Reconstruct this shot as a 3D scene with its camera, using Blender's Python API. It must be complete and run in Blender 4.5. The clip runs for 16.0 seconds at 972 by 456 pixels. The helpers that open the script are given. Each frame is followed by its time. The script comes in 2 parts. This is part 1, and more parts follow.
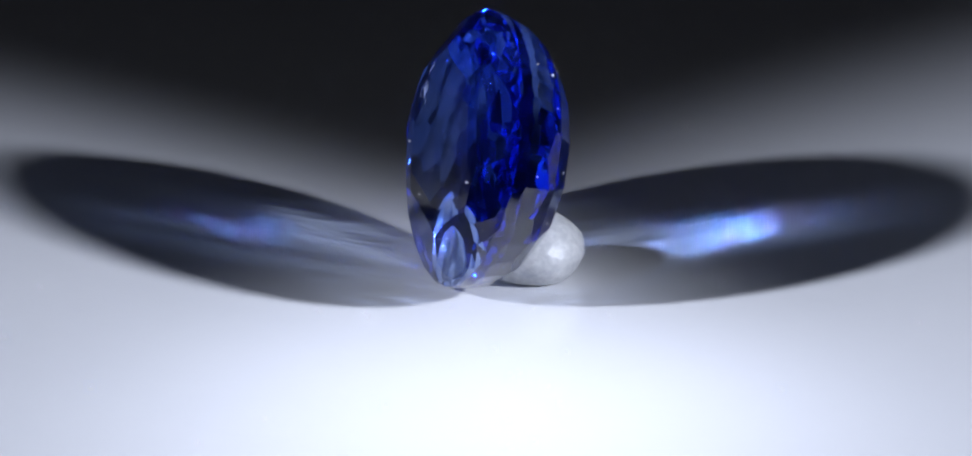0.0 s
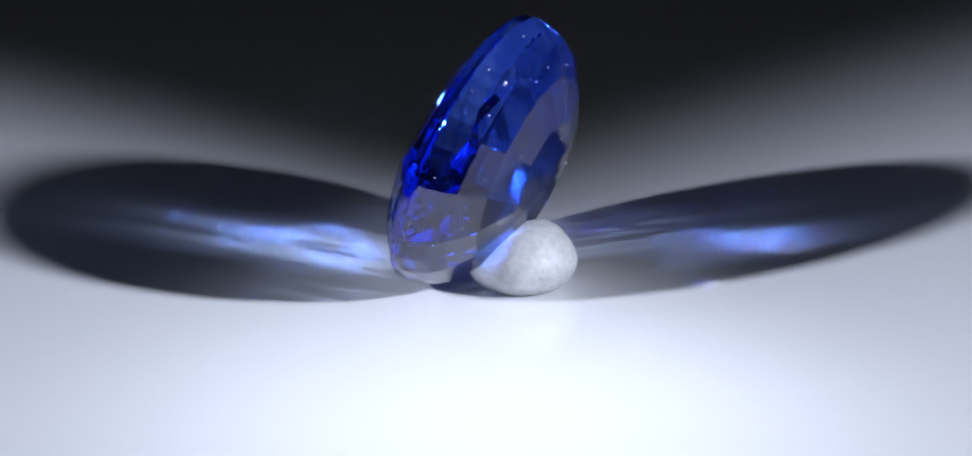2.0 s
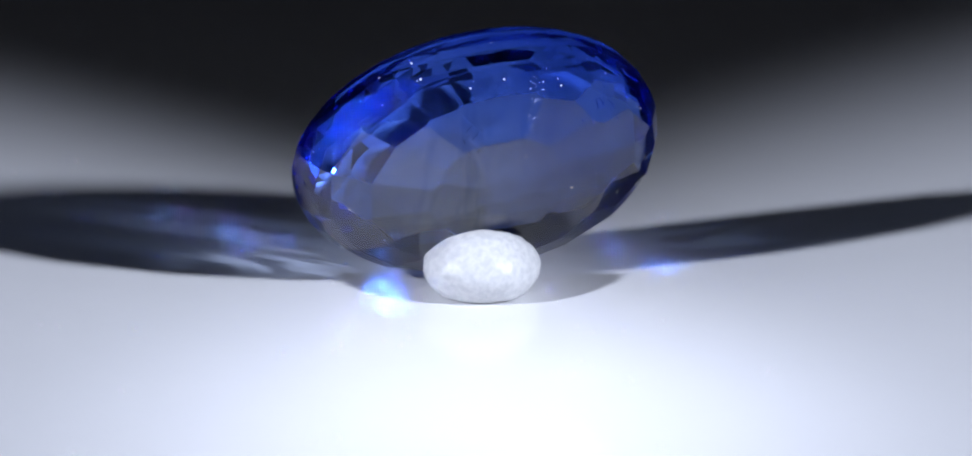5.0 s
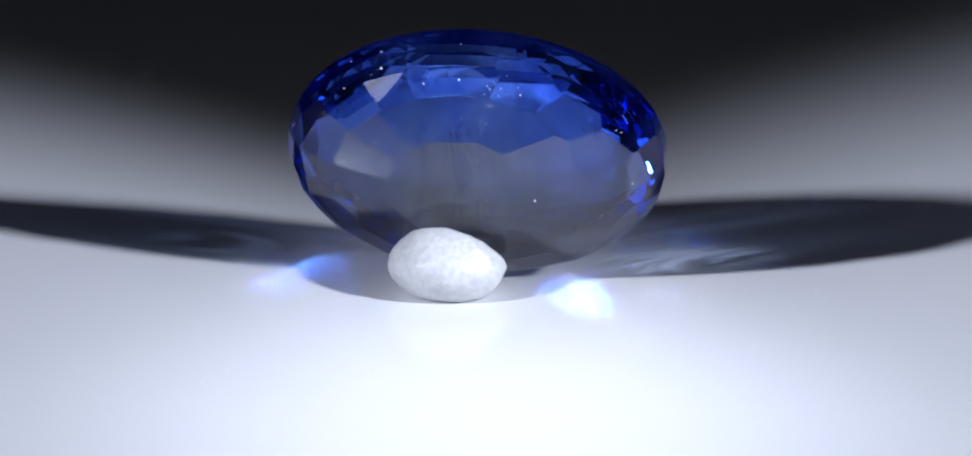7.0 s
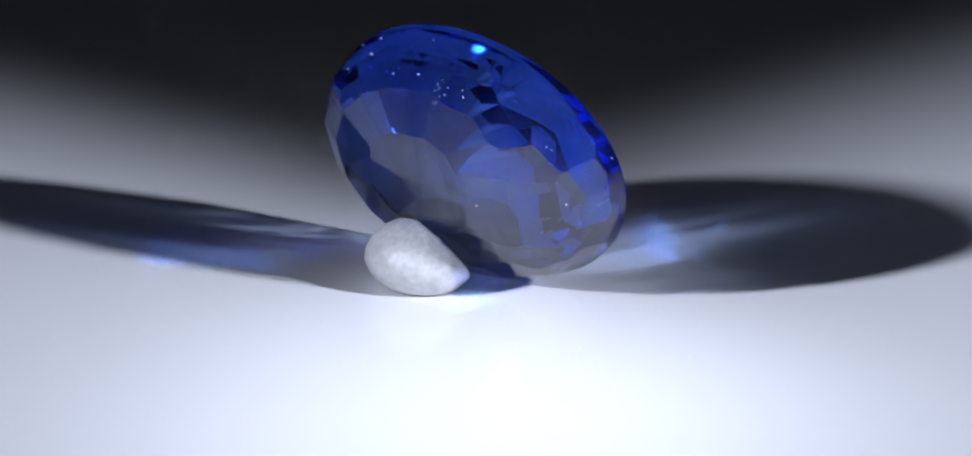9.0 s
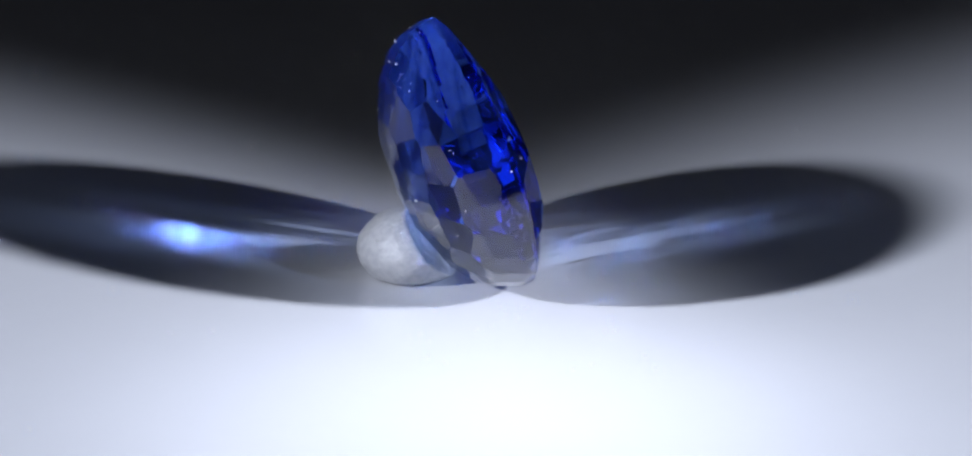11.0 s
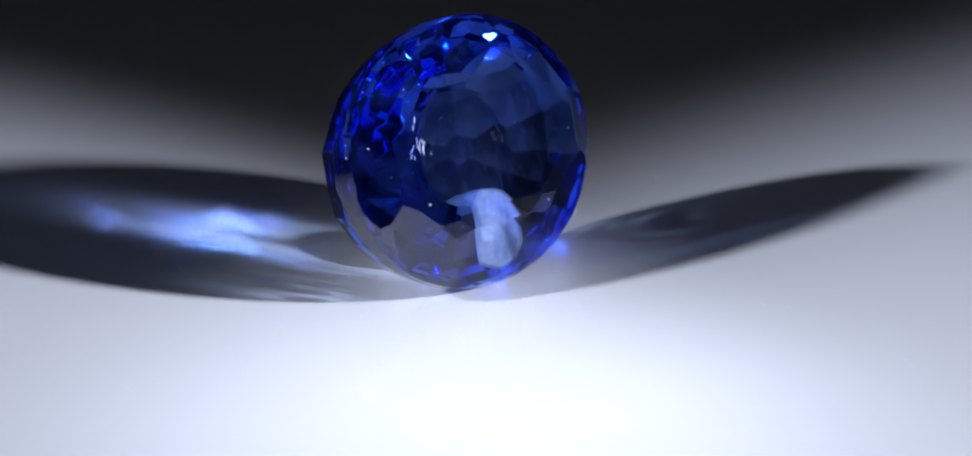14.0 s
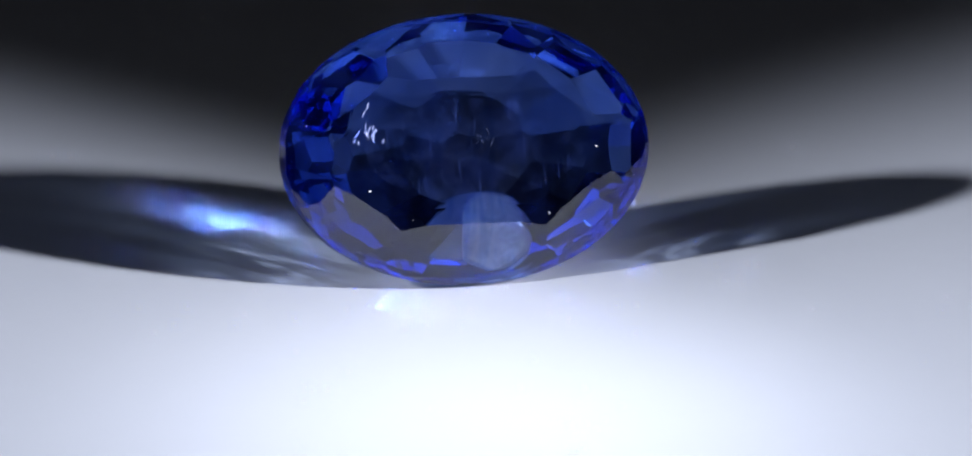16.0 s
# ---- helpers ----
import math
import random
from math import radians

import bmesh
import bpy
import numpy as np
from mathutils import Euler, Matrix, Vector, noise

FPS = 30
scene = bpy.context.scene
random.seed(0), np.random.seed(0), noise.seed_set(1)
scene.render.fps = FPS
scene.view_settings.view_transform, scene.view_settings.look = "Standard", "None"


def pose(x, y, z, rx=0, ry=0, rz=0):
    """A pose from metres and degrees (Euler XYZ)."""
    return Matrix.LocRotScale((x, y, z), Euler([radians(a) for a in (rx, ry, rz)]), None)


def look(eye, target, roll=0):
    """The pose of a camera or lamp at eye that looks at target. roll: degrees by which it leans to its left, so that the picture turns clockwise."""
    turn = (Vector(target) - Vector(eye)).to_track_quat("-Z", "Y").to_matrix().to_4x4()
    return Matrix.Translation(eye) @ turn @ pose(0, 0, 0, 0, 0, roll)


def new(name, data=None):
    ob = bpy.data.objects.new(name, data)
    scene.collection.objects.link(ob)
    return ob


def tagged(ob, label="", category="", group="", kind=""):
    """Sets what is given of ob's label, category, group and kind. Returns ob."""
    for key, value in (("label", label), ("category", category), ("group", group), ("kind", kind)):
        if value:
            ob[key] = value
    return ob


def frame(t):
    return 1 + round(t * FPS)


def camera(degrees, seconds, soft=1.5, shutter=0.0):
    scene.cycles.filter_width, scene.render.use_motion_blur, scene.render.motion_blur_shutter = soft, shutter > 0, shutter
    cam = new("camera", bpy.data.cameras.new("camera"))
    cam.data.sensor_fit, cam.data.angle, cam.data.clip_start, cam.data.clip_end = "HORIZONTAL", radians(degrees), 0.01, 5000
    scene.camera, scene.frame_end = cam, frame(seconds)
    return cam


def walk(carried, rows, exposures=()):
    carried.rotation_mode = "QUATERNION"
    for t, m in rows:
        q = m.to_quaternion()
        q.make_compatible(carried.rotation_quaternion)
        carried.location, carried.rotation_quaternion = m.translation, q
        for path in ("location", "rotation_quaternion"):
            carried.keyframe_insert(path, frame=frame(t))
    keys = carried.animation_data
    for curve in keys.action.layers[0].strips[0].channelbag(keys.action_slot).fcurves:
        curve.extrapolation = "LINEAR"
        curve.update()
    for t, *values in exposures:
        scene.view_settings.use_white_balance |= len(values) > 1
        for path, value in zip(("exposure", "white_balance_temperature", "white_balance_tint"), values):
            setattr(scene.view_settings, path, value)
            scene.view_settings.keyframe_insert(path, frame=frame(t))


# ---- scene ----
cam = camera(15.355, 16.0, soft=2.0)

# a macro camera that stands still before a stone turning on a white stage; 1 unit is a metre, mm() turns millimetres into it


def mm(*v):
    return v[0] * 0.001 if len(v) == 1 else tuple(c * 0.001 for c in v)


PITCH, DIST, AIM, ROLL = 17.141, 112.0, (0.470, 0.0, 1.515), 0.806
EYE = (AIM[0], AIM[1] - DIST * math.cos(radians(PITCH)), AIM[2] + DIST * math.sin(radians(PITCH)))
walk(cam, [(0, look(mm(*EYE), mm(*AIM), ROLL)), (16, look(mm(*EYE), mm(*AIM), ROLL))])

# ---- light: a dim room and two small lamps, low at the front on either side ----
world = bpy.data.worlds.new("room_gloom")
scene.world = world
world.use_nodes = True
sky = world.node_tree.nodes["Background"]
sky.inputs["Color"].default_value = (0.82, 0.82, 1.5, 1)
sky.inputs["Strength"].default_value = 0.0022
scene.view_settings.exposure = 0.0
# the stone gathers the lamps' light into bright streaks
scene.cycles.caustics_refractive = scene.cycles.caustics_reflective = True
scene.cycles.sample_clamp_indirect, scene.cycles.blur_glossy = 0.0, 0.0
scene.cycles.max_bounces, scene.cycles.transmission_bounces, scene.cycles.glossy_bounces, scene.cycles.transparent_max_bounces = 32, 32, 16, 48


def at_angle(azimuth, elevation, distance):
    """A place round the stone, in millimetres: azimuth from the camera's side towards the right."""
    a, e = radians(azimuth), radians(elevation)
    return Vector((distance * math.cos(e) * math.sin(a), -distance * math.cos(e) * math.cos(a), distance * math.sin(e)))


# each lamp: place, bearing and fall of its beam in degrees, cone, softness, watts; each throws its light past the stone to the far side
LAMPS = [
    (at_angle(-57.2, 26.9, 93.4), 20.8, -11.5, 45.0, 0.76, 0.98),
    (at_angle(62.4, 27.4, 73.4), 163.3, -15.4, 40.4, 0.82, 0.56),
]


def spot(place, bearing, fall, cone, softness, watts):
    data = bpy.data.lights.new("stage_lamp", "SPOT")
    data.energy, data.color = watts, (0.82, 0.888, 1.095)
    data.spot_size, data.spot_blend = radians(cone), softness
    data.shadow_soft_size = mm(3.1)
    b, f = radians(bearing), radians(fall)
    ob = new("stage_lamp", data)
    ob.matrix_world = look(mm(*place), mm(*(place + 100 * Vector((math.cos(f) * math.cos(b), math.cos(f) * math.sin(b), math.sin(f))))))
    return ob


for row in LAMPS:
    spot(*row)


# ---- materials ----
def material(name):
    m = bpy.data.materials.new(name)
    m.use_nodes = True
    return m, m.node_tree.nodes, m.node_tree.links, m.node_tree.nodes["Principled BSDF"]


def noise_node(nodes, links, scale, detail=4.0):
    where = nodes.new("ShaderNodeTexCoord")
    n = nodes.new("ShaderNodeTexNoise")
    n.inputs["Scale"].default_value, n.inputs["Detail"].default_value = scale, detail
    links.new(where.outputs["Object"], n.inputs["Vector"])
    return n


def ramp_node(nodes, links, source, *stops):
    r = nodes.new("ShaderNodeValToRGB")
    while len(r.color_ramp.elements) < len(stops):
        r.color_ramp.elements.new(0.5)
    for e, (at, colour) in zip(r.color_ramp.elements, stops):
        e.position, e.color = at, (*colour, 1)
    links.new(source, r.inputs["Fac"])
    return r


def bump_node(nodes, links, source, bsdf, strength, depth):
    b = nodes.new("ShaderNodeBump")
    b.inputs["Strength"].default_value, b.inputs["Distance"].default_value = strength, depth
    links.new(source, b.inputs["Height"])
    links.new(b.outputs["Normal"], bsdf.inputs["Normal"])
    return b


def smooth_range(nodes, links, value, lo, hi, to_lo=0.0, to_hi=1.0):
    n = nodes.new("ShaderNodeMapRange")
    n.interpolation_type = "SMOOTHSTEP"
    links.new(value, n.inputs["Value"])
    for name, v in (("From Min", lo), ("From Max", hi), ("To Min", to_lo), ("To Max", to_hi)):
        n.inputs[name].default_value = v
    return n.outputs["Result"]


def sapphire():
    m, nodes, links, p = material("clear_sapphire")
    n = noise_node(nodes, links, 900, 3)
    r = ramp_node(nodes, links, n.outputs["Fac"], (0.3, (0.33, 0.45, 0.90)), (0.7, (0.43, 0.55, 0.95)))
    links.new(r.outputs["Color"], p.inputs["Base Color"])
    p.inputs["IOR"].default_value = 1.77
    p.inputs["Transmission Weight"].default_value = 1.0
    # faint smears on the polish
    smear = noise_node(nodes, links, 1300, 4)
    rough = smooth_range(nodes, links, smear.outputs["Fac"], 0.42, 0.72, 0.0, 0.02)
    links.new(rough, p.inputs["Roughness"])
    return m


def maths(nodes, links, kind, a, b=None):
    n = nodes.new("ShaderNodeMath")
    n.operation, n.use_clamp = kind, False
    for slot, v in zip(n.inputs, (a, b)):
        if v is None:
            continue
        if isinstance(v, (int, float)):
            slot.default_value = v
        else:
            links.new(v, slot)
    return n.outputs[0]


def blue_with_light_gaps():
    """The blue of the stone, deep at the flanks; a streaky band across the middle is cleared to imitate caustic
    streaks, where light goes straight through.
    """
    m, nodes, links, p = material("blue_and_light_gaps")
    nodes.remove(p)
    where = nodes.new("ShaderNodeTexCoord")
    split = nodes.new("ShaderNodeSeparateXYZ")
    links.new(where.outputs["Object"], split.inputs[0])
    wide = nodes.new("ShaderNodeTexNoise")
    wide.inputs["Scale"].default_value, wide.inputs["Detail"].default_value = 420, 2
    links.new(where.outputs["Object"], wide.inputs["Vector"])
    # long upright streaks, shaped to throw caustic-like light streaks into the shadow
    squeeze = nodes.new("ShaderNodeMapping")
    squeeze.inputs["Scale"].default_value = (350, 1500, 330)
    links.new(where.outputs["Object"], squeeze.inputs["Vector"])
    streak = nodes.new("ShaderNodeTexNoise")
    streak.inputs["Scale"].default_value, streak.inputs["Detail"].default_value, streak.inputs["Distortion"].default_value = 1.0, 3, 1.8
    links.new(squeeze.outputs["Vector"], streak.inputs["Vector"])
    shift = maths(nodes, links, "MULTIPLY", maths(nodes, links, "SUBTRACT", wide.outputs["Fac"], 0.5), 0.0030)
    off = maths(nodes, links, "ABSOLUTE", maths(nodes, links, "ADD", split.outputs["Y"], shift))
    band = smooth_range(nodes, links, off, 0.0007, 0.0026, 1.0, 0.0)
    low = smooth_range(nodes, links, split.outputs["Z"], 0.0000, 0.0010)
    high = smooth_range(nodes, links, split.outputs["Z"], 0.0030, 0.0072, 1.0, 0.0)
    lines = smooth_range(nodes, links, streak.outputs["Fac"], 0.36, 0.50)
    # the streaks lie under the crown only
    lines = maths(nodes, links, "MAXIMUM", lines, smooth_range(nodes, links, split.outputs["X"], -0.0004, 0.0004, 1.0, 0.0))
    middle = maths(nodes, links, "MULTIPLY", maths(nodes, links, "MULTIPLY", band, lines), maths(nodes, links, "MULTIPLY", low, high))
    # a second cleared band, low and end to end, imitates caustics when lit edge-on
    layer = maths(nodes, links, "ABSOLUTE", maths(nodes, links, "SUBTRACT", maths(nodes, links, "ADD", split.outputs["Z"], maths(nodes, links, "MULTIPLY", shift, 0.5)), 0.0016))
    ends = maths(nodes, links, "MULTIPLY", smooth_range(nodes, links, layer, 0.0003, 0.0012, 0.85, 0.0), smooth_range(nodes, links, streak.outputs["Fac"], 0.44, 0.58))
    clear = maths(nodes, links, "MAXIMUM", middle, ends)
    tone = ramp_node(nodes, links, wide.outputs["Fac"], (0.35, (0.51, 0.65, 0.93)), (0.65, (0.66, 0.77, 0.965)))
    deep = nodes.new("ShaderNodeBsdfRefraction")
    deep.inputs["IOR"].default_value, deep.inputs["Roughness"].default_value = 1.0, 0.0
    links.new(tone.outputs["Color"], deep.inputs["Color"])
    thin = nodes.new("ShaderNodeBsdfTransparent")
    links.new(tone.outputs["Color"], thin.inputs["Color"])
    # slightly see-through, so that a faint blue fill brightens the stone's shadow
    body = nodes.new("ShaderNodeMixShader")
    body.inputs[0].default_value = 0.17
    links.new(deep.outputs[0], body.inputs[1])
    links.new(thin.outputs[0], body.inputs[2])
    # the gaps, tinted to give the light streaks their colour
    light = nodes.new("ShaderNodeBsdfTransparent")
    light.inputs["Color"].default_value = (0.82, 0.88, 1.0, 1)
    gapped = nodes.new("ShaderNodeMixShader")
    links.new(clear, gapped.inputs[0])
    links.new(body.outputs[0], gapped.inputs[1])
    links.new(light.outputs[0], gapped.inputs[2])
    # clouds of fine silk that scatter the light
    silk = nodes.new("ShaderNodeBsdfDiffuse")
    silk.inputs["Color"].default_value = (0.10, 0.19, 0.75, 1)
    cloud = noise_node(nodes, links, 700, 6)
    hazy = nodes.new("ShaderNodeMixShader")
    links.new(smooth_range(nodes, links, cloud.outputs["Fac"], 0.44, 0.68, 0.0006, 0.019), hazy.inputs[0])
    links.new(gapped.outputs[0], hazy.inputs[1])
    links.new(silk.outputs[0], hazy.inputs[2])
    links.new(hazy.outputs[0], nodes["Material Output"].inputs["Surface"])
    return m


def white_stage():
    m, nodes, links, p = material("white_acrylic")
    n = noise_node(nodes, links, 60, 6)
    r = ramp_node(nodes, links, n.outputs["Fac"], (0.3, (0.77, 0.775, 0.785)), (0.7, (0.81, 0.81, 0.815)))
    links.new(r.outputs["Color"], p.inputs["Base Color"])
    p.inputs["Roughness"].default_value = 0.16
    p.inputs["Specular IOR Level"].default_value = 0.35
    fine = noise_node(nodes, links, 900, 3)
    bump_node(nodes, links, fine.outputs["Fac"], p, 0.05, 0.0001)
    return m


def putty_white():
    m, nodes, links, p = material("white_putty")
    n = noise_node(nodes, links, 5200, 8)
    r = ramp_node(nodes, links, n.outputs["Fac"], (0.38, (0.45, 0.455, 0.46)), (0.62, (0.54, 0.54, 0.535)))
    links.new(r.outputs["Color"], p.inputs["Base Color"])
    p.inputs["Roughness"].default_value = 0.42
    p.inputs["Subsurface Weight"].default_value = 0.3
    p.inputs["Subsurface Radius"].default_value = (0.0006, 0.0006, 0.0006)
    bump_node(nodes, links, n.outputs["Fac"], p, 0.16, 0.0002)
    return m


def plain(name, a, b, scale, rough, metal=0.0):
    m, nodes, links, p = material(name)
    n = noise_node(nodes, links, scale, 5)
    r = ramp_node(nodes, links, n.outputs["Fac"], (0.3, a), (0.7, b))
    links.new(r.outputs["Color"], p.inputs["Base Color"])
    p.inputs["Roughness"].default_value, p.inputs["Metallic"].default_value = rough, metal
    return m


def silk_veil():
    """Wispy clouds and fine crossing needles; clear between them."""
    m, nodes, links, p = material("silk_veil")
    nodes.remove(p)
    cloud = noise_node(nodes, links, 1500, 10)
    cloud.inputs["Distortion"].default_value = 0.6
    where = nodes.new("ShaderNodeTexCoord")
    squeeze = nodes.new("ShaderNodeMapping")
    squeeze.inputs["Rotation"].default_value = (0.9, 0, 0)
    squeeze.inputs["Scale"].default_value = (900, 9000, 700)
    links.new(where.outputs["Object"], squeeze.inputs["Vector"])
    needle = nodes.new("ShaderNodeTexNoise")
    needle.inputs["Scale"].default_value, needle.inputs["Detail"].default_value = 1.0, 2
    links.new(squeeze.outputs["Vector"], needle.inputs["Vector"])
    wisps = smooth_range(nodes, links, cloud.outputs["Fac"], 0.40, 0.75, 0.0, 0.022)
    needles = smooth_range(nodes, links, needle.outputs["Fac"], 0.62, 0.74, 0.0, 0.06)
    both = nodes.new("ShaderNodeMath")
    both.operation = "ADD"
    links.new(wisps, both.inputs[0])
    links.new(needles, both.inputs[1])
    clear = nodes.new("ShaderNodeBsdfTransparent")
    pale = nodes.new("ShaderNodeBsdfDiffuse")
    pale.inputs["Color"].default_value = (0.20, 0.28, 0.72, 1)
    mix = nodes.new("ShaderNodeMixShader")
    links.new(both.outputs[0], mix.inputs[0])
    links.new(clear.outputs[0], mix.inputs[1])
    links.new(pale.outputs[0], mix.inputs[2])
    links.new(mix.outputs[0], nodes["Material Output"].inputs["Surface"])
    return m


VEIL = silk_veil()
SAPPHIRE, BLUE_GAPS, STAGE, PUTTY = sapphire(), blue_with_light_gaps(), white_stage(), putty_white()
FEATHER = plain("pale_feather", (0.28, 0.36, 0.72), (0.5, 0.57, 0.85), 3000, 0.35)
NEEDLE = plain("dark_needles", (0.012, 0.014, 0.03), (0.03, 0.035, 0.07), 4000, 0.5)
DUST = plain("pale_dust", (0.7, 0.7, 0.7), (0.85, 0.85, 0.85), 3000, 0.6)
DARK_WOOD = plain("dark_wood", (0.020, 0.018, 0.018), (0.035, 0.032, 0.030), 40, 0.45)


def mesh_of(name, bm, mat, smooth=False):
    data = bpy.data.meshes.new(name)
    bmesh.ops.recalc_face_normals(bm, faces=bm.faces)
    for f in bm.faces:
        f.smooth = smooth
    bm.to_mesh(data)
    bm.free()
    data.materials.append(mat)
    return new(name, data)


def part(name, bm, mat, parent, label="", smooth=False):
    ob = mesh_of(name, bm, mat, smooth)
    ob.parent = parent
    if label:
        ob["label"] = label
    return ob


def box(bm, lo, hi):
    m = Matrix.Translation([(a + b) / 2 for a, b in zip(lo, hi)]) @ Matrix.Diagonal([*(b - a for a, b in zip(lo, hi)), 1])
    bmesh.ops.create_cube(bm, size=1, matrix=m)


def turned(bm, profile, steps):
    """A lathe shape about z from (radius, height) pairs, closed at both ends."""
    rings = []
    for r, z in profile:
        rings.append([bm.verts.new((r * math.cos(2 * math.pi * i / steps), r * math.sin(2 * math.pi * i / steps), z)) for i in range(steps)])
    for lower, upper in zip(rings, rings[1:]):
        for i in range(steps):
            j = (i + 1) % steps
            bm.faces.new((lower[i], lower[j], upper[j], upper[i]))
    bm.faces.new(rings[0][::-1])
    bm.faces.new(rings[-1])


# ---- the turning stage ----
def turntable():
    thing = tagged(new("turntable"), "thin round glossy white turning stage under the blue stone", "turntable")
    bm = bmesh.new()
    radius, thick = 0.058, 0.001
    turned(bm, [(radius - 0.0003, -thick), (radius, -thick + 0.0003), (radius, -0.0003), (radius - 0.0003, 0)], 128)
    part("platter", bm, STAGE, thing)
    return thing


TURNTABLE = turntable()


def table():
    thing = tagged(new("table"), "white glossy table under the turning stage", "table")
    bm = bmesh.new()
    box(bm, (-0.5, -0.4, -0.026), (0.5, 0.4, -0.001))
    bmesh.ops.bevel(bm, geom=bm.edges[:], offset=0.002, segments=2, affect="EDGES")
    part("top", bm, STAGE, thing)
    for x in (-0.46, 0.46):
        for y in (-0.36, 0.36):
            bm = bmesh.new()
            box(bm, (x - 0.02, y - 0.02, -0.75), (x + 0.02, y + 0.02, -0.026))
            part("leg", bm, DARK_WOOD, thing)


table()


# ---- the two lamp heads: a black tin with a frosted front that glows round its bright middle ----
def frosted_glow():
    m, nodes, links, p = material("frosted_lamp_front")
    p.inputs["Base Color"].default_value = (0.8, 0.8, 0.8, 1)
    p.inputs["Emission Color"].default_value = (0.86, 0.92, 1.0, 1)
    p.inputs["Emission Strength"].default_value = 2.6
    p.inputs["Roughness"].default_value = 0.5
    return m


GLOW = frosted_glow()
TIN = plain("black_tin", (0.015, 0.015, 0.016), (0.03, 0.03, 0.032), 300, 0.45)


def lamp_head(place, radius):
    thing = tagged(new("lamp_head"), "small round lamp with a black tin body and frosted front", "lamp", "stage lamps")
    bm = bmesh.new()
    turned(bm, [(radius * 0.7, 24), (radius * 1.0, 20), (radius * 1.12, 4), (radius * 1.12, 3.2)], 48)
    bmesh.ops.scale(bm, verts=bm.verts, vec=(0.001, 0.001, 0.001))
    part("housing", bm, TIN, thing)
    bm = bmesh.new()
    turned(bm, [(radius, 3.1), (radius, 2.6), (radius * 0.96, 2.4)], 48)
    bmesh.ops.scale(bm, verts=bm.verts, vec=(0.001, 0.001, 0.001))
    part("diffuser", bm, GLOW, thing, "glowing frosted lamp front")
    m = look(mm(*place), mm(0, 0, 2))
    thing.matrix_world = m
    # a thin post and round foot carry it on the table
    back = m @ Vector(mm(0, 0, 14))
    bm = bmesh.new()
    turned(bm, [(0.0018, -0.0005 - 0.0), (0.0018, back.z)], 16)
    foot = bmesh.new()
    turned(foot, [(0.010, -0.001), (0.010, 0.0015), (0.009, 0.0022)], 32)
    for piece, name in ((bm, "post"), (foot, "foot")):
        bmesh.ops.transform(piece, verts=piece.verts, matrix=m.inverted() @ Matrix.Translation((back.x, back.y, 0)))
        part(name, piece, TIN, thing)
    return thing


lamp_head(LAMPS[0][0], 9.0)
lamp_head(LAMPS[1][0], 7.5)

# ---- the stone: half axes in millimetres, cut with planes like a real one ----
HALF_LONG, HALF_SHORT, CROWN, PAVILION, GIRDLE = 6.0, 4.178, 0.90, 2.658, 0.12
LEAN, STONE_ROLL, OUT, ALONG = 16.194, -2.148, 0.080, -0.205
TURN_START, TURN_RATE, TURN_BEND = 194.875, -16.45, -0.032


def slice_off(bm, place, normal):
    res = bmesh.ops.bisect_plane(bm, geom=bm.verts[:] + bm.edges[:] + bm.faces[:], dist=1e-5, plane_co=place, plane_no=normal, clear_outer=True)
    edges = [e for e in res["geom_cut"] if isinstance(e, bmesh.types.BMEdge)]
    if len(edges) > 2:
        bmesh.ops.contextual_create(bm, geom=edges)


def cut(bm, angle, slope, r0, w0, side, hand):
    """One facet through radius r0 and height w0, falling by slope millimetres per unit radius, a little off true by hand."""
    angle += radians(hand * random.uniform(-1.6, 1.6))
    slope *= 1 + hand * random.uniform(-0.025, 0.025)
    slice_off(bm, (r0 * math.cos(angle), r0 * math.sin(angle), w0), (slope * math.cos(angle), slope * math.sin(angle), side))


# bearings of the edges between the columns of pavilion facets, in degrees round the oval
COLUMNS = (27, 46, 65, 84.5, 104, 123, 145, 169, 191, 213, 234, 254, 274, 293, 312, 331, 349, 367)
# rings between the steps of the pavilion: share of the oval at the flanks, and how far each draws in at one end, fitted
# to the camera's view
STEPS = ((0.43, 0.14), (0.72, 0.17), (0.885, 0.075), (0.952, 0.045), (0.999, 0.0))
# distance of the eight table edges from the middle
TABLE = (0.60, 0.49, 0.405, 0.565, 0.626, 0.545, 0.42, 0.52)


def bowl(r, k=2.3):
    """Height of the pavilion at a share of the oval."""
    return -GIRDLE - (PAVILION - GIRDLE) * (1 - r ** k) ** (1 / 1.9)


def step_point(ring, bearing):
    """A point of a ring between two steps, in millimetres."""
    side, draw = ring
    c, s = math.cos(bearing), math.sin(bearing)
    r = side - draw * c * c * (1.0 if c < 0 else 0.15)
    k = r / math.hypot(c / HALF_LONG, s / HALF_SHORT)
    return Vector((k * c, k * s, bowl(r)))


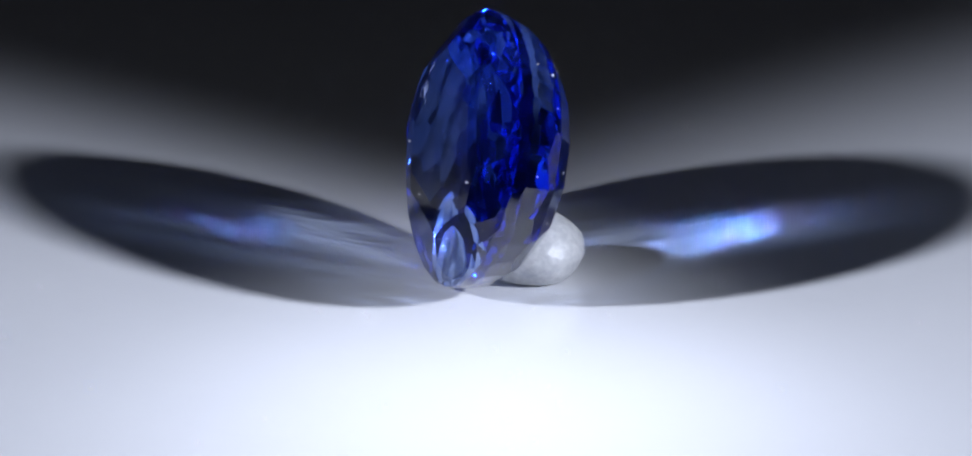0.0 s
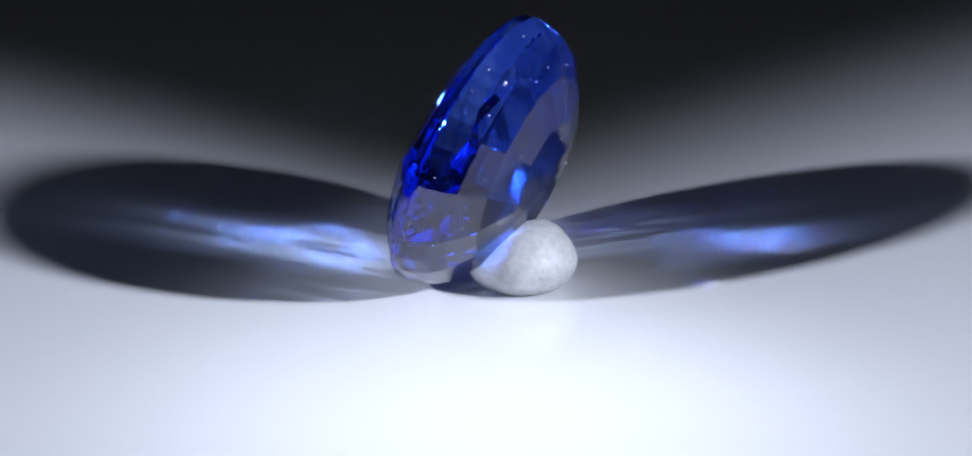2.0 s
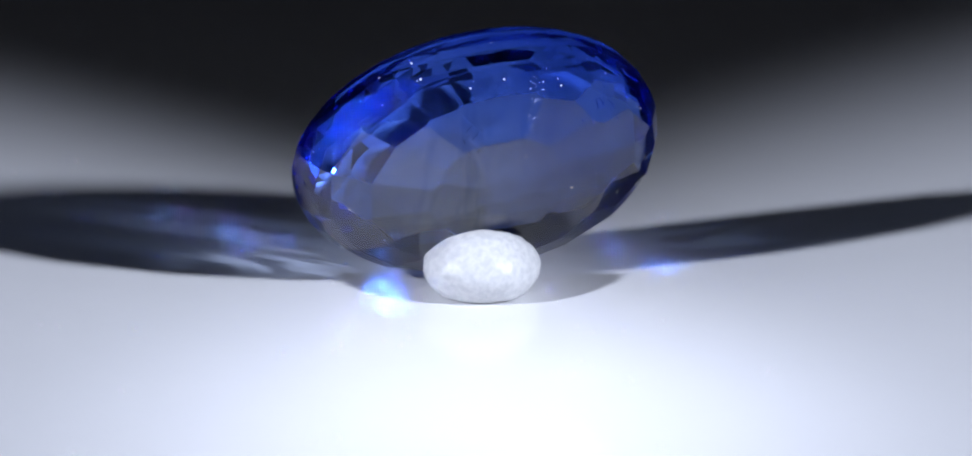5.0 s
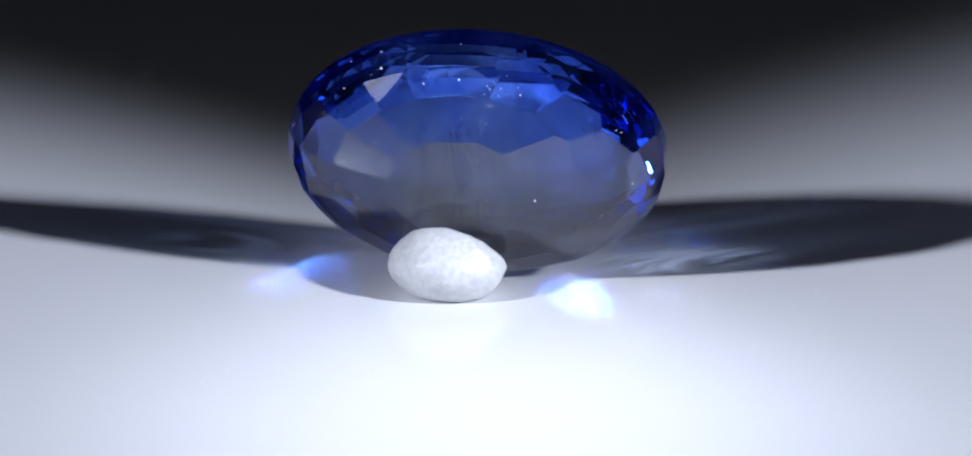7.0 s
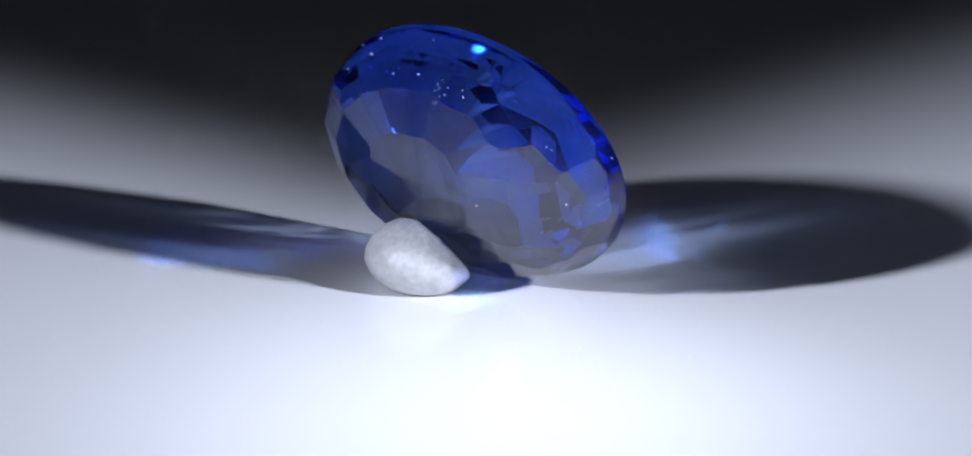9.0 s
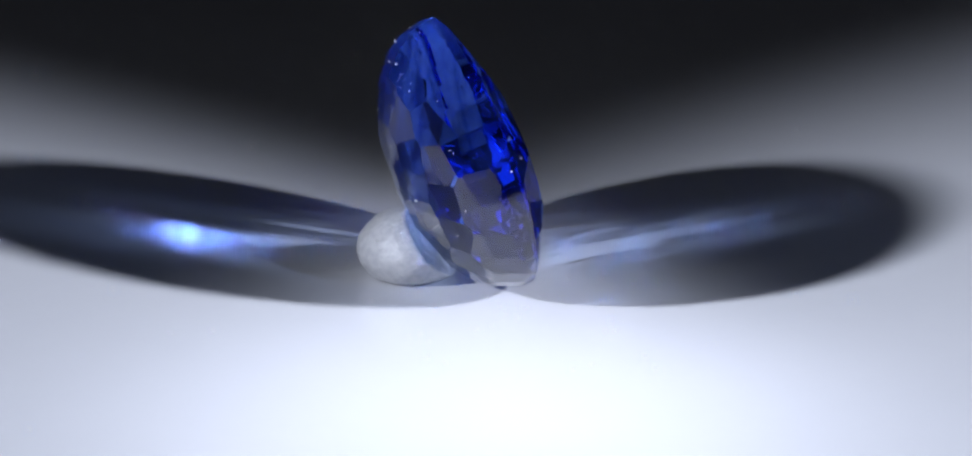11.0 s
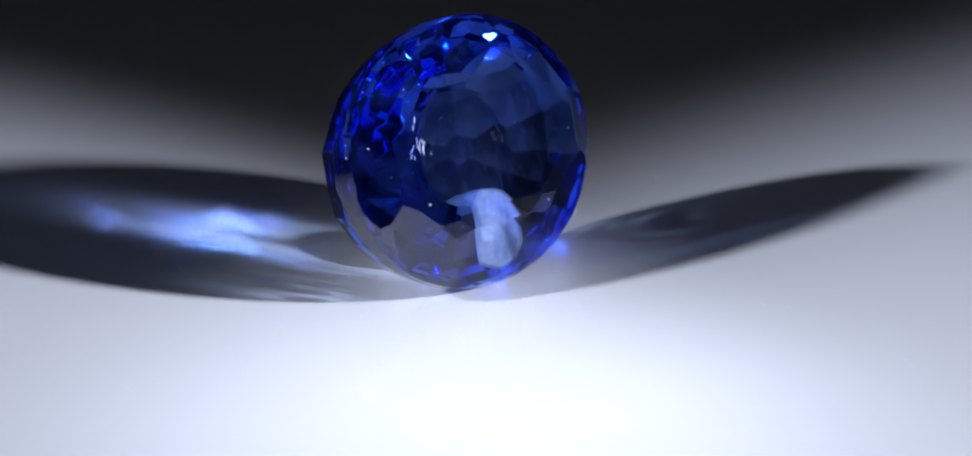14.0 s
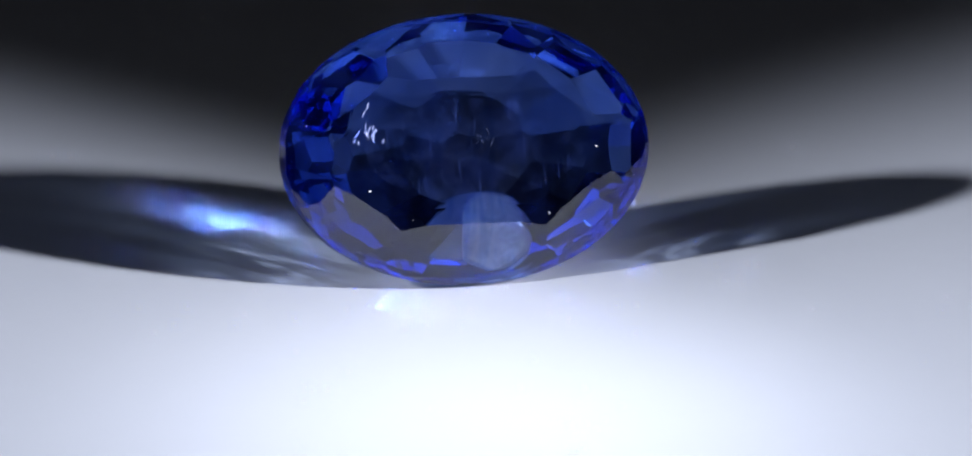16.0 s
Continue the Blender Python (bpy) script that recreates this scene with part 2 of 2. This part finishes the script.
def cut_pavilion(bm):
    for inner, outer in zip(STEPS, STEPS[1:]):
        edges = (*COLUMNS, COLUMNS[0] + 360)
        if outer is STEPS[-1]:
            # twice as many facets along the girdle
            edges = sorted((*edges, *((a + b) / 2 for a, b in zip(edges, edges[1:]))))
        for a, b in zip(edges, edges[1:]):
            mid = radians((a + b) / 2 + random.uniform(-0.7, 0.7))
            p, q = step_point(inner, mid), step_point(outer, mid)
            along = step_point(inner, mid + 0.05) - step_point(inner, mid - 0.05) + step_point(outer, mid + 0.05) - step_point(outer, mid - 0.05)
            along.z = random.uniform(-0.012, 0.012) * along.length
            n = along.cross(q - p).normalized()
            slice_off(bm, p, n if n.dot(Vector((p.x, p.y, -0.5))) > 0 else -n)
    # six shallow facets meet at the culet
    for i in range(6):
        mid = radians(60 * i - 8 + random.uniform(-6, 6))
        p, q = step_point((0.08, 0), mid), step_point(STEPS[0], mid)
        along = Vector((-math.sin(mid) * HALF_LONG, math.cos(mid) * HALF_SHORT, 0))
        n = along.cross(q - p).normalized()
        slice_off(bm, p, n if n.z < 0 else -n)
    slice_off(bm, (0, 0, -2.646), (0.02, 0.015, -1))


def cut_crown(bm):
    """Table, eight stars, eight kites from the table's corners, then two rings of facets down to the girdle; in shares of the oval."""
    step = 2 * math.pi / 8
    slice_off(bm, (0, 0, CROWN), (0, 0, 1))
    for i, r in enumerate(TABLE):
        cut(bm, i * step, 0.36, r, CROWN, 1, 0.5)
        # the corner between this table edge and the next
        a, b = r, TABLE[(i + 1) % 8]
        x, y = a, (b - a * math.cos(step)) / math.sin(step)
        corner, off = math.hypot(x, y), math.atan2(y, x)
        kite = corner * math.cos(off - step / 2)
        cut(bm, (i + 0.5) * step, 0.62, kite + 0.012, CROWN, 1, 0.5)
        tip = kite + 0.25
        cut(bm, (i + 0.5) * step, (CROWN - 0.62 * 0.238 - GIRDLE - 0.01) / (1 - tip), 1.0, GIRDLE + 0.01, 1, 0.5)
        apex = r + 0.125
        cut(bm, i * step, (CROWN - 0.36 * 0.125 - GIRDLE - 0.02) / (1 - apex), 1.0, GIRDLE + 0.02, 1, 0.5)
    for i in range(16):
        cut(bm, (i + 0.5) * step / 2, 3.3, 0.997, GIRDLE, 1, 0.4)
    for i in range(32):
        cut(bm, (i + 0.5) * step / 4, 4.6, 0.997, GIRDLE - 0.03, 1, 0.3)


def faceted_stone(worn=0.0):
    """The whole solid; worn: width in millimetres to which the edges between facets are rubbed down."""
    bm = bmesh.new()
    bmesh.ops.create_cone(bm, cap_ends=True, segments=72, radius1=1.0, radius2=1.0, depth=2 * 3.4)
    cut_crown(bm)
    # one end of the girdle is cut a little short to fit its outline from the camera
    for angle, r in ((180, 0.973), (168, 0.976), (192, 0.976), (156, 0.984), (204, 0.984), (144, 0.993), (216, 0.993)):
        cut(bm, radians(angle), 1.0, r, 0, 0, 0)
    bmesh.ops.scale(bm, verts=bm.verts, vec=(HALF_LONG, HALF_SHORT, 1.0))
    cut_pavilion(bm)
    bmesh.ops.remove_doubles(bm, verts=bm.verts, dist=0.006)
    bmesh.ops.dissolve_degenerate(bm, edges=bm.edges, dist=0.003)
    bmesh.ops.recalc_face_normals(bm, faces=bm.faces)
    if worn:
        bm.normal_update()
        sharp = [e for e in bm.edges if len(e.link_faces) == 2 and e.calc_face_angle() > 0.06 and e.calc_length() > 0.12 and min(abs(f.normal.z) for f in e.link_faces) > 0.12]
        bmesh.ops.bevel(bm, geom=sharp, offset=worn, offset_type="WIDTH", segments=1, affect="EDGES", clamp_overlap=True)
        bmesh.ops.recalc_face_normals(bm, faces=bm.faces)
    return bm


def stood_up():
    """Long axis along y, crown towards +x, leaning back over the putty, the lowest edge on the stage; millimetres to metres."""
    lean = radians(LEAN)
    up = Matrix(((0, -math.sin(lean), math.cos(lean), 0), (1, 0, 0, 0), (0, math.cos(lean), math.sin(lean), 0), (0, 0, 0, 1)))
    m = up @ Matrix.Rotation(radians(STONE_ROLL), 4, "Z")
    bm = faceted_stone()
    low = min((m @ v.co).z for v in bm.verts)
    bm.free()
    return Matrix.Scale(0.001, 4) @ Matrix.Translation((OUT, ALONG, -low)) @ m


def gemstone():
    thing = tagged(new("gemstone"), "transparent deep blue oval faceted gemstone leaning on white putty", "gemstone")
    random.seed(7)
    place = stood_up()
    names = {"table_facet": lambda f: f.normal.z > 0.999, "crown": lambda f: 0.1 < f.normal.z <= 0.999,
             "girdle": lambda f: abs(f.normal.z) <= 0.1, "pavilion": lambda f: f.normal.z < -0.1}
    for name, chosen in names.items():
        random.seed(7)
        bm = faceted_stone(0.022)
        bmesh.ops.delete(bm, geom=[f for f in bm.faces if not chosen(f)], context="FACES")
        bmesh.ops.transform(bm, verts=bm.verts, matrix=place)
        data = bpy.data.meshes.new(name)
        bm.to_mesh(data)
        bm.free()
        data.materials.append(SAPPHIRE)
        data.polygons.foreach_set("use_smooth", [name == "girdle"] * len(data.polygons))
        ob = new(name, data)
        ob.parent = thing
        ob.visible_shadow = False
    # added inner shell just under the polished faces: blue tint, shadow and light-streak gaps
    random.seed(7)
    bm = faceted_stone()
    bmesh.ops.scale(bm, verts=bm.verts, vec=(0.995, 0.994, 0.974))
    bmesh.ops.transform(bm, verts=bm.verts, matrix=place)
    part("tint_shadow_core", bm, BLUE_GAPS, thing, "deep blue inner shell of the stone with added gaps for light streaks")
    # fine pale feathers that reach the surface at one end of the table
    slivers = bmesh.new()
    random.seed(11)
    for i in range(20):
        u, v = random.gauss(-3.45, 0.28), random.gauss(0.45, 0.30)
        r = math.hypot(u / HALF_LONG, v / HALF_SHORT)
        at = Vector((u, v, CROWN - 0.5 * max(0.0, r - 0.62) + 0.004))
        shape = (random.uniform(0.04, 0.16), random.uniform(0.008, 0.016), 0.006)
        turn = Euler((0, 0, random.gauss(1.25, 0.35)))
        bmesh.ops.create_icosphere(slivers, subdivisions=1, radius=1, matrix=place @ Matrix.LocRotScale(at, turn, shape))
    # a trail of pale scratches across one flank of the pavilion
    random.seed(7)
    solid = faceted_stone()
    solid.normal_update()
    planes = [(f.normal.copy(), f.calc_center_median()) for f in solid.faces]

    def on_face(direction):
        """Where a ray from the middle leaves the stone, and the face's normal there."""
        reach, n = min((n.dot(c) / n.dot(direction), i) for i, (n, c) in enumerate(planes) if n.dot(direction) > 1e-4)
        return direction * reach, planes[n][0]

    random.seed(23)
    for i in range(28):
        toward = step_point((random.uniform(0.42, 0.9), 0), radians(random.gauss(107, 2.5)))
        at, n = on_face(toward)
        turn = n.to_track_quat("Z", "Y").to_euler()
        shape = (random.uniform(0.010, 0.05), random.uniform(0.004, 0.008), 0.004)
        spin = Euler((0, 0, random.uniform(0, 3)))
        bmesh.ops.create_icosphere(slivers, subdivisions=1, radius=1, matrix=place @ Matrix.LocRotScale(at + n * 0.003, turn, None) @ Matrix.LocRotScale(None, spin, shape))
    tagged(part("inclusion", slivers, FEATHER, thing, "fine pale feathers in the stone"), kind="stuff")
    # a few dark needles that cross close under the middle of the table
    random.seed(31)
    needles = bmesh.new()
    for i in range(9):
        at = Vector((random.gauss(0.3, 0.22), random.gauss(0.28, 0.14), CROWN - 0.008))
        turn = Euler((0, 0, random.choice((0.5, 1.3, 1.75, 2.2)) + random.uniform(-0.1, 0.1)))
        bmesh.ops.create_icosphere(needles, subdivisions=1, radius=1, matrix=place @ Matrix.LocRotScale(at, turn, (random.uniform(0.07, 0.19), 0.009, 0.004)))
    tagged(part("needle_inclusion", needles, NEEDLE, thing, "short dark needles under the table facet"), kind="stuff")
    # a veil of silk close under the table
    veil = bmesh.new()
    count = 40
    rim = [veil.verts.new((3.5 * math.cos(2 * math.pi * i / count), 1.55 * math.sin(2 * math.pi * i / count), CROWN * 0.986)) for i in range(count)]
    veil.faces.new(rim)
    bmesh.ops.transform(veil, verts=veil.verts, matrix=place)
    part("silk_veil", veil, VEIL, thing, "thin cloudy veil of silk under the table facet")
    # specks of dust on the faces
    random.seed(7)
    bm = faceted_stone()
    faces = [f for f in bm.faces if f.calc_area() > 0.3]
    specks = bmesh.new()
    for i in range(46):
        f = random.choice(faces)
        weights = [random.random() for _ in f.verts]
        at = sum((v.co * w for v, w in zip(f.verts, weights)), Vector()) / sum(weights)
        size = random.choice((0.012, 0.016, 0.022, 0.028, 0.04))
        grain = Matrix.LocRotScale(place @ (at + f.normal * size * 0.4), Euler([random.uniform(0, 6) for _ in range(3)]), [0.001 * size * k for k in (1, 0.8, random.uniform(0.5, 1.5))])
        bmesh.ops.create_icosphere(specks, subdivisions=1, radius=1, matrix=grain)
    bm.free()
    tagged(part("dust", specks, DUST, thing, "pale specks of dust"), kind="stuff")
    return thing


STONE = gemstone()


def putty():
    bm = bmesh.new()
    bmesh.ops.create_icosphere(bm, subdivisions=5, radius=1.0)
    face, through_point = Vector((0.72, -0.30, 0.626)), Vector((-1.98, 0.55, 2.20))
    for v in bm.verts:
        d = v.co.copy()
        k = 1 + 0.05 * noise.noise(d * 1.4 + Vector((3, 1, 7))) + 0.02 * noise.noise(d * 4.5)
        v.co = Vector((d.x * 1.70, d.y * 1.80, d.z * 1.20)) * k + Vector((-1.80, 0.38, 0.88))
        # pressed flat by the stone, dented a little, and settled on the stage
        over = (v.co - through_point).dot(face)
        if over > 0:
            v.co -= face * (over * 0.97 - 0.03 * noise.noise(d * 5))
        if v.co.z < 0.14:
            v.co.z = 0.14 * math.exp((v.co.z - 0.14) / 0.14 * 1.2) if v.co.z > -0.6 else 0.0
    low = min(v.co.z for v in bm.verts)
    bmesh.ops.translate(bm, verts=bm.verts, vec=(0, 0, -low))
    bmesh.ops.scale(bm, verts=bm.verts, vec=(0.001, 0.001, 0.001))
    return tagged(mesh_of("putty_lump", bm, PUTTY, True), "small rounded lump of white putty propping the blue stone", "putty")


LUMP = putty()


# ---- the turning ----
def motions():
    rows = []
    for i in range(33):
        t = i * 0.5
        rows.append((t, pose(0, 0, 0, 0, 0, TURN_START + TURN_RATE * t + TURN_BEND * (t - 8) ** 2)))
    for thing in (TURNTABLE, STONE, LUMP):
        walk(thing, rows)


motions()
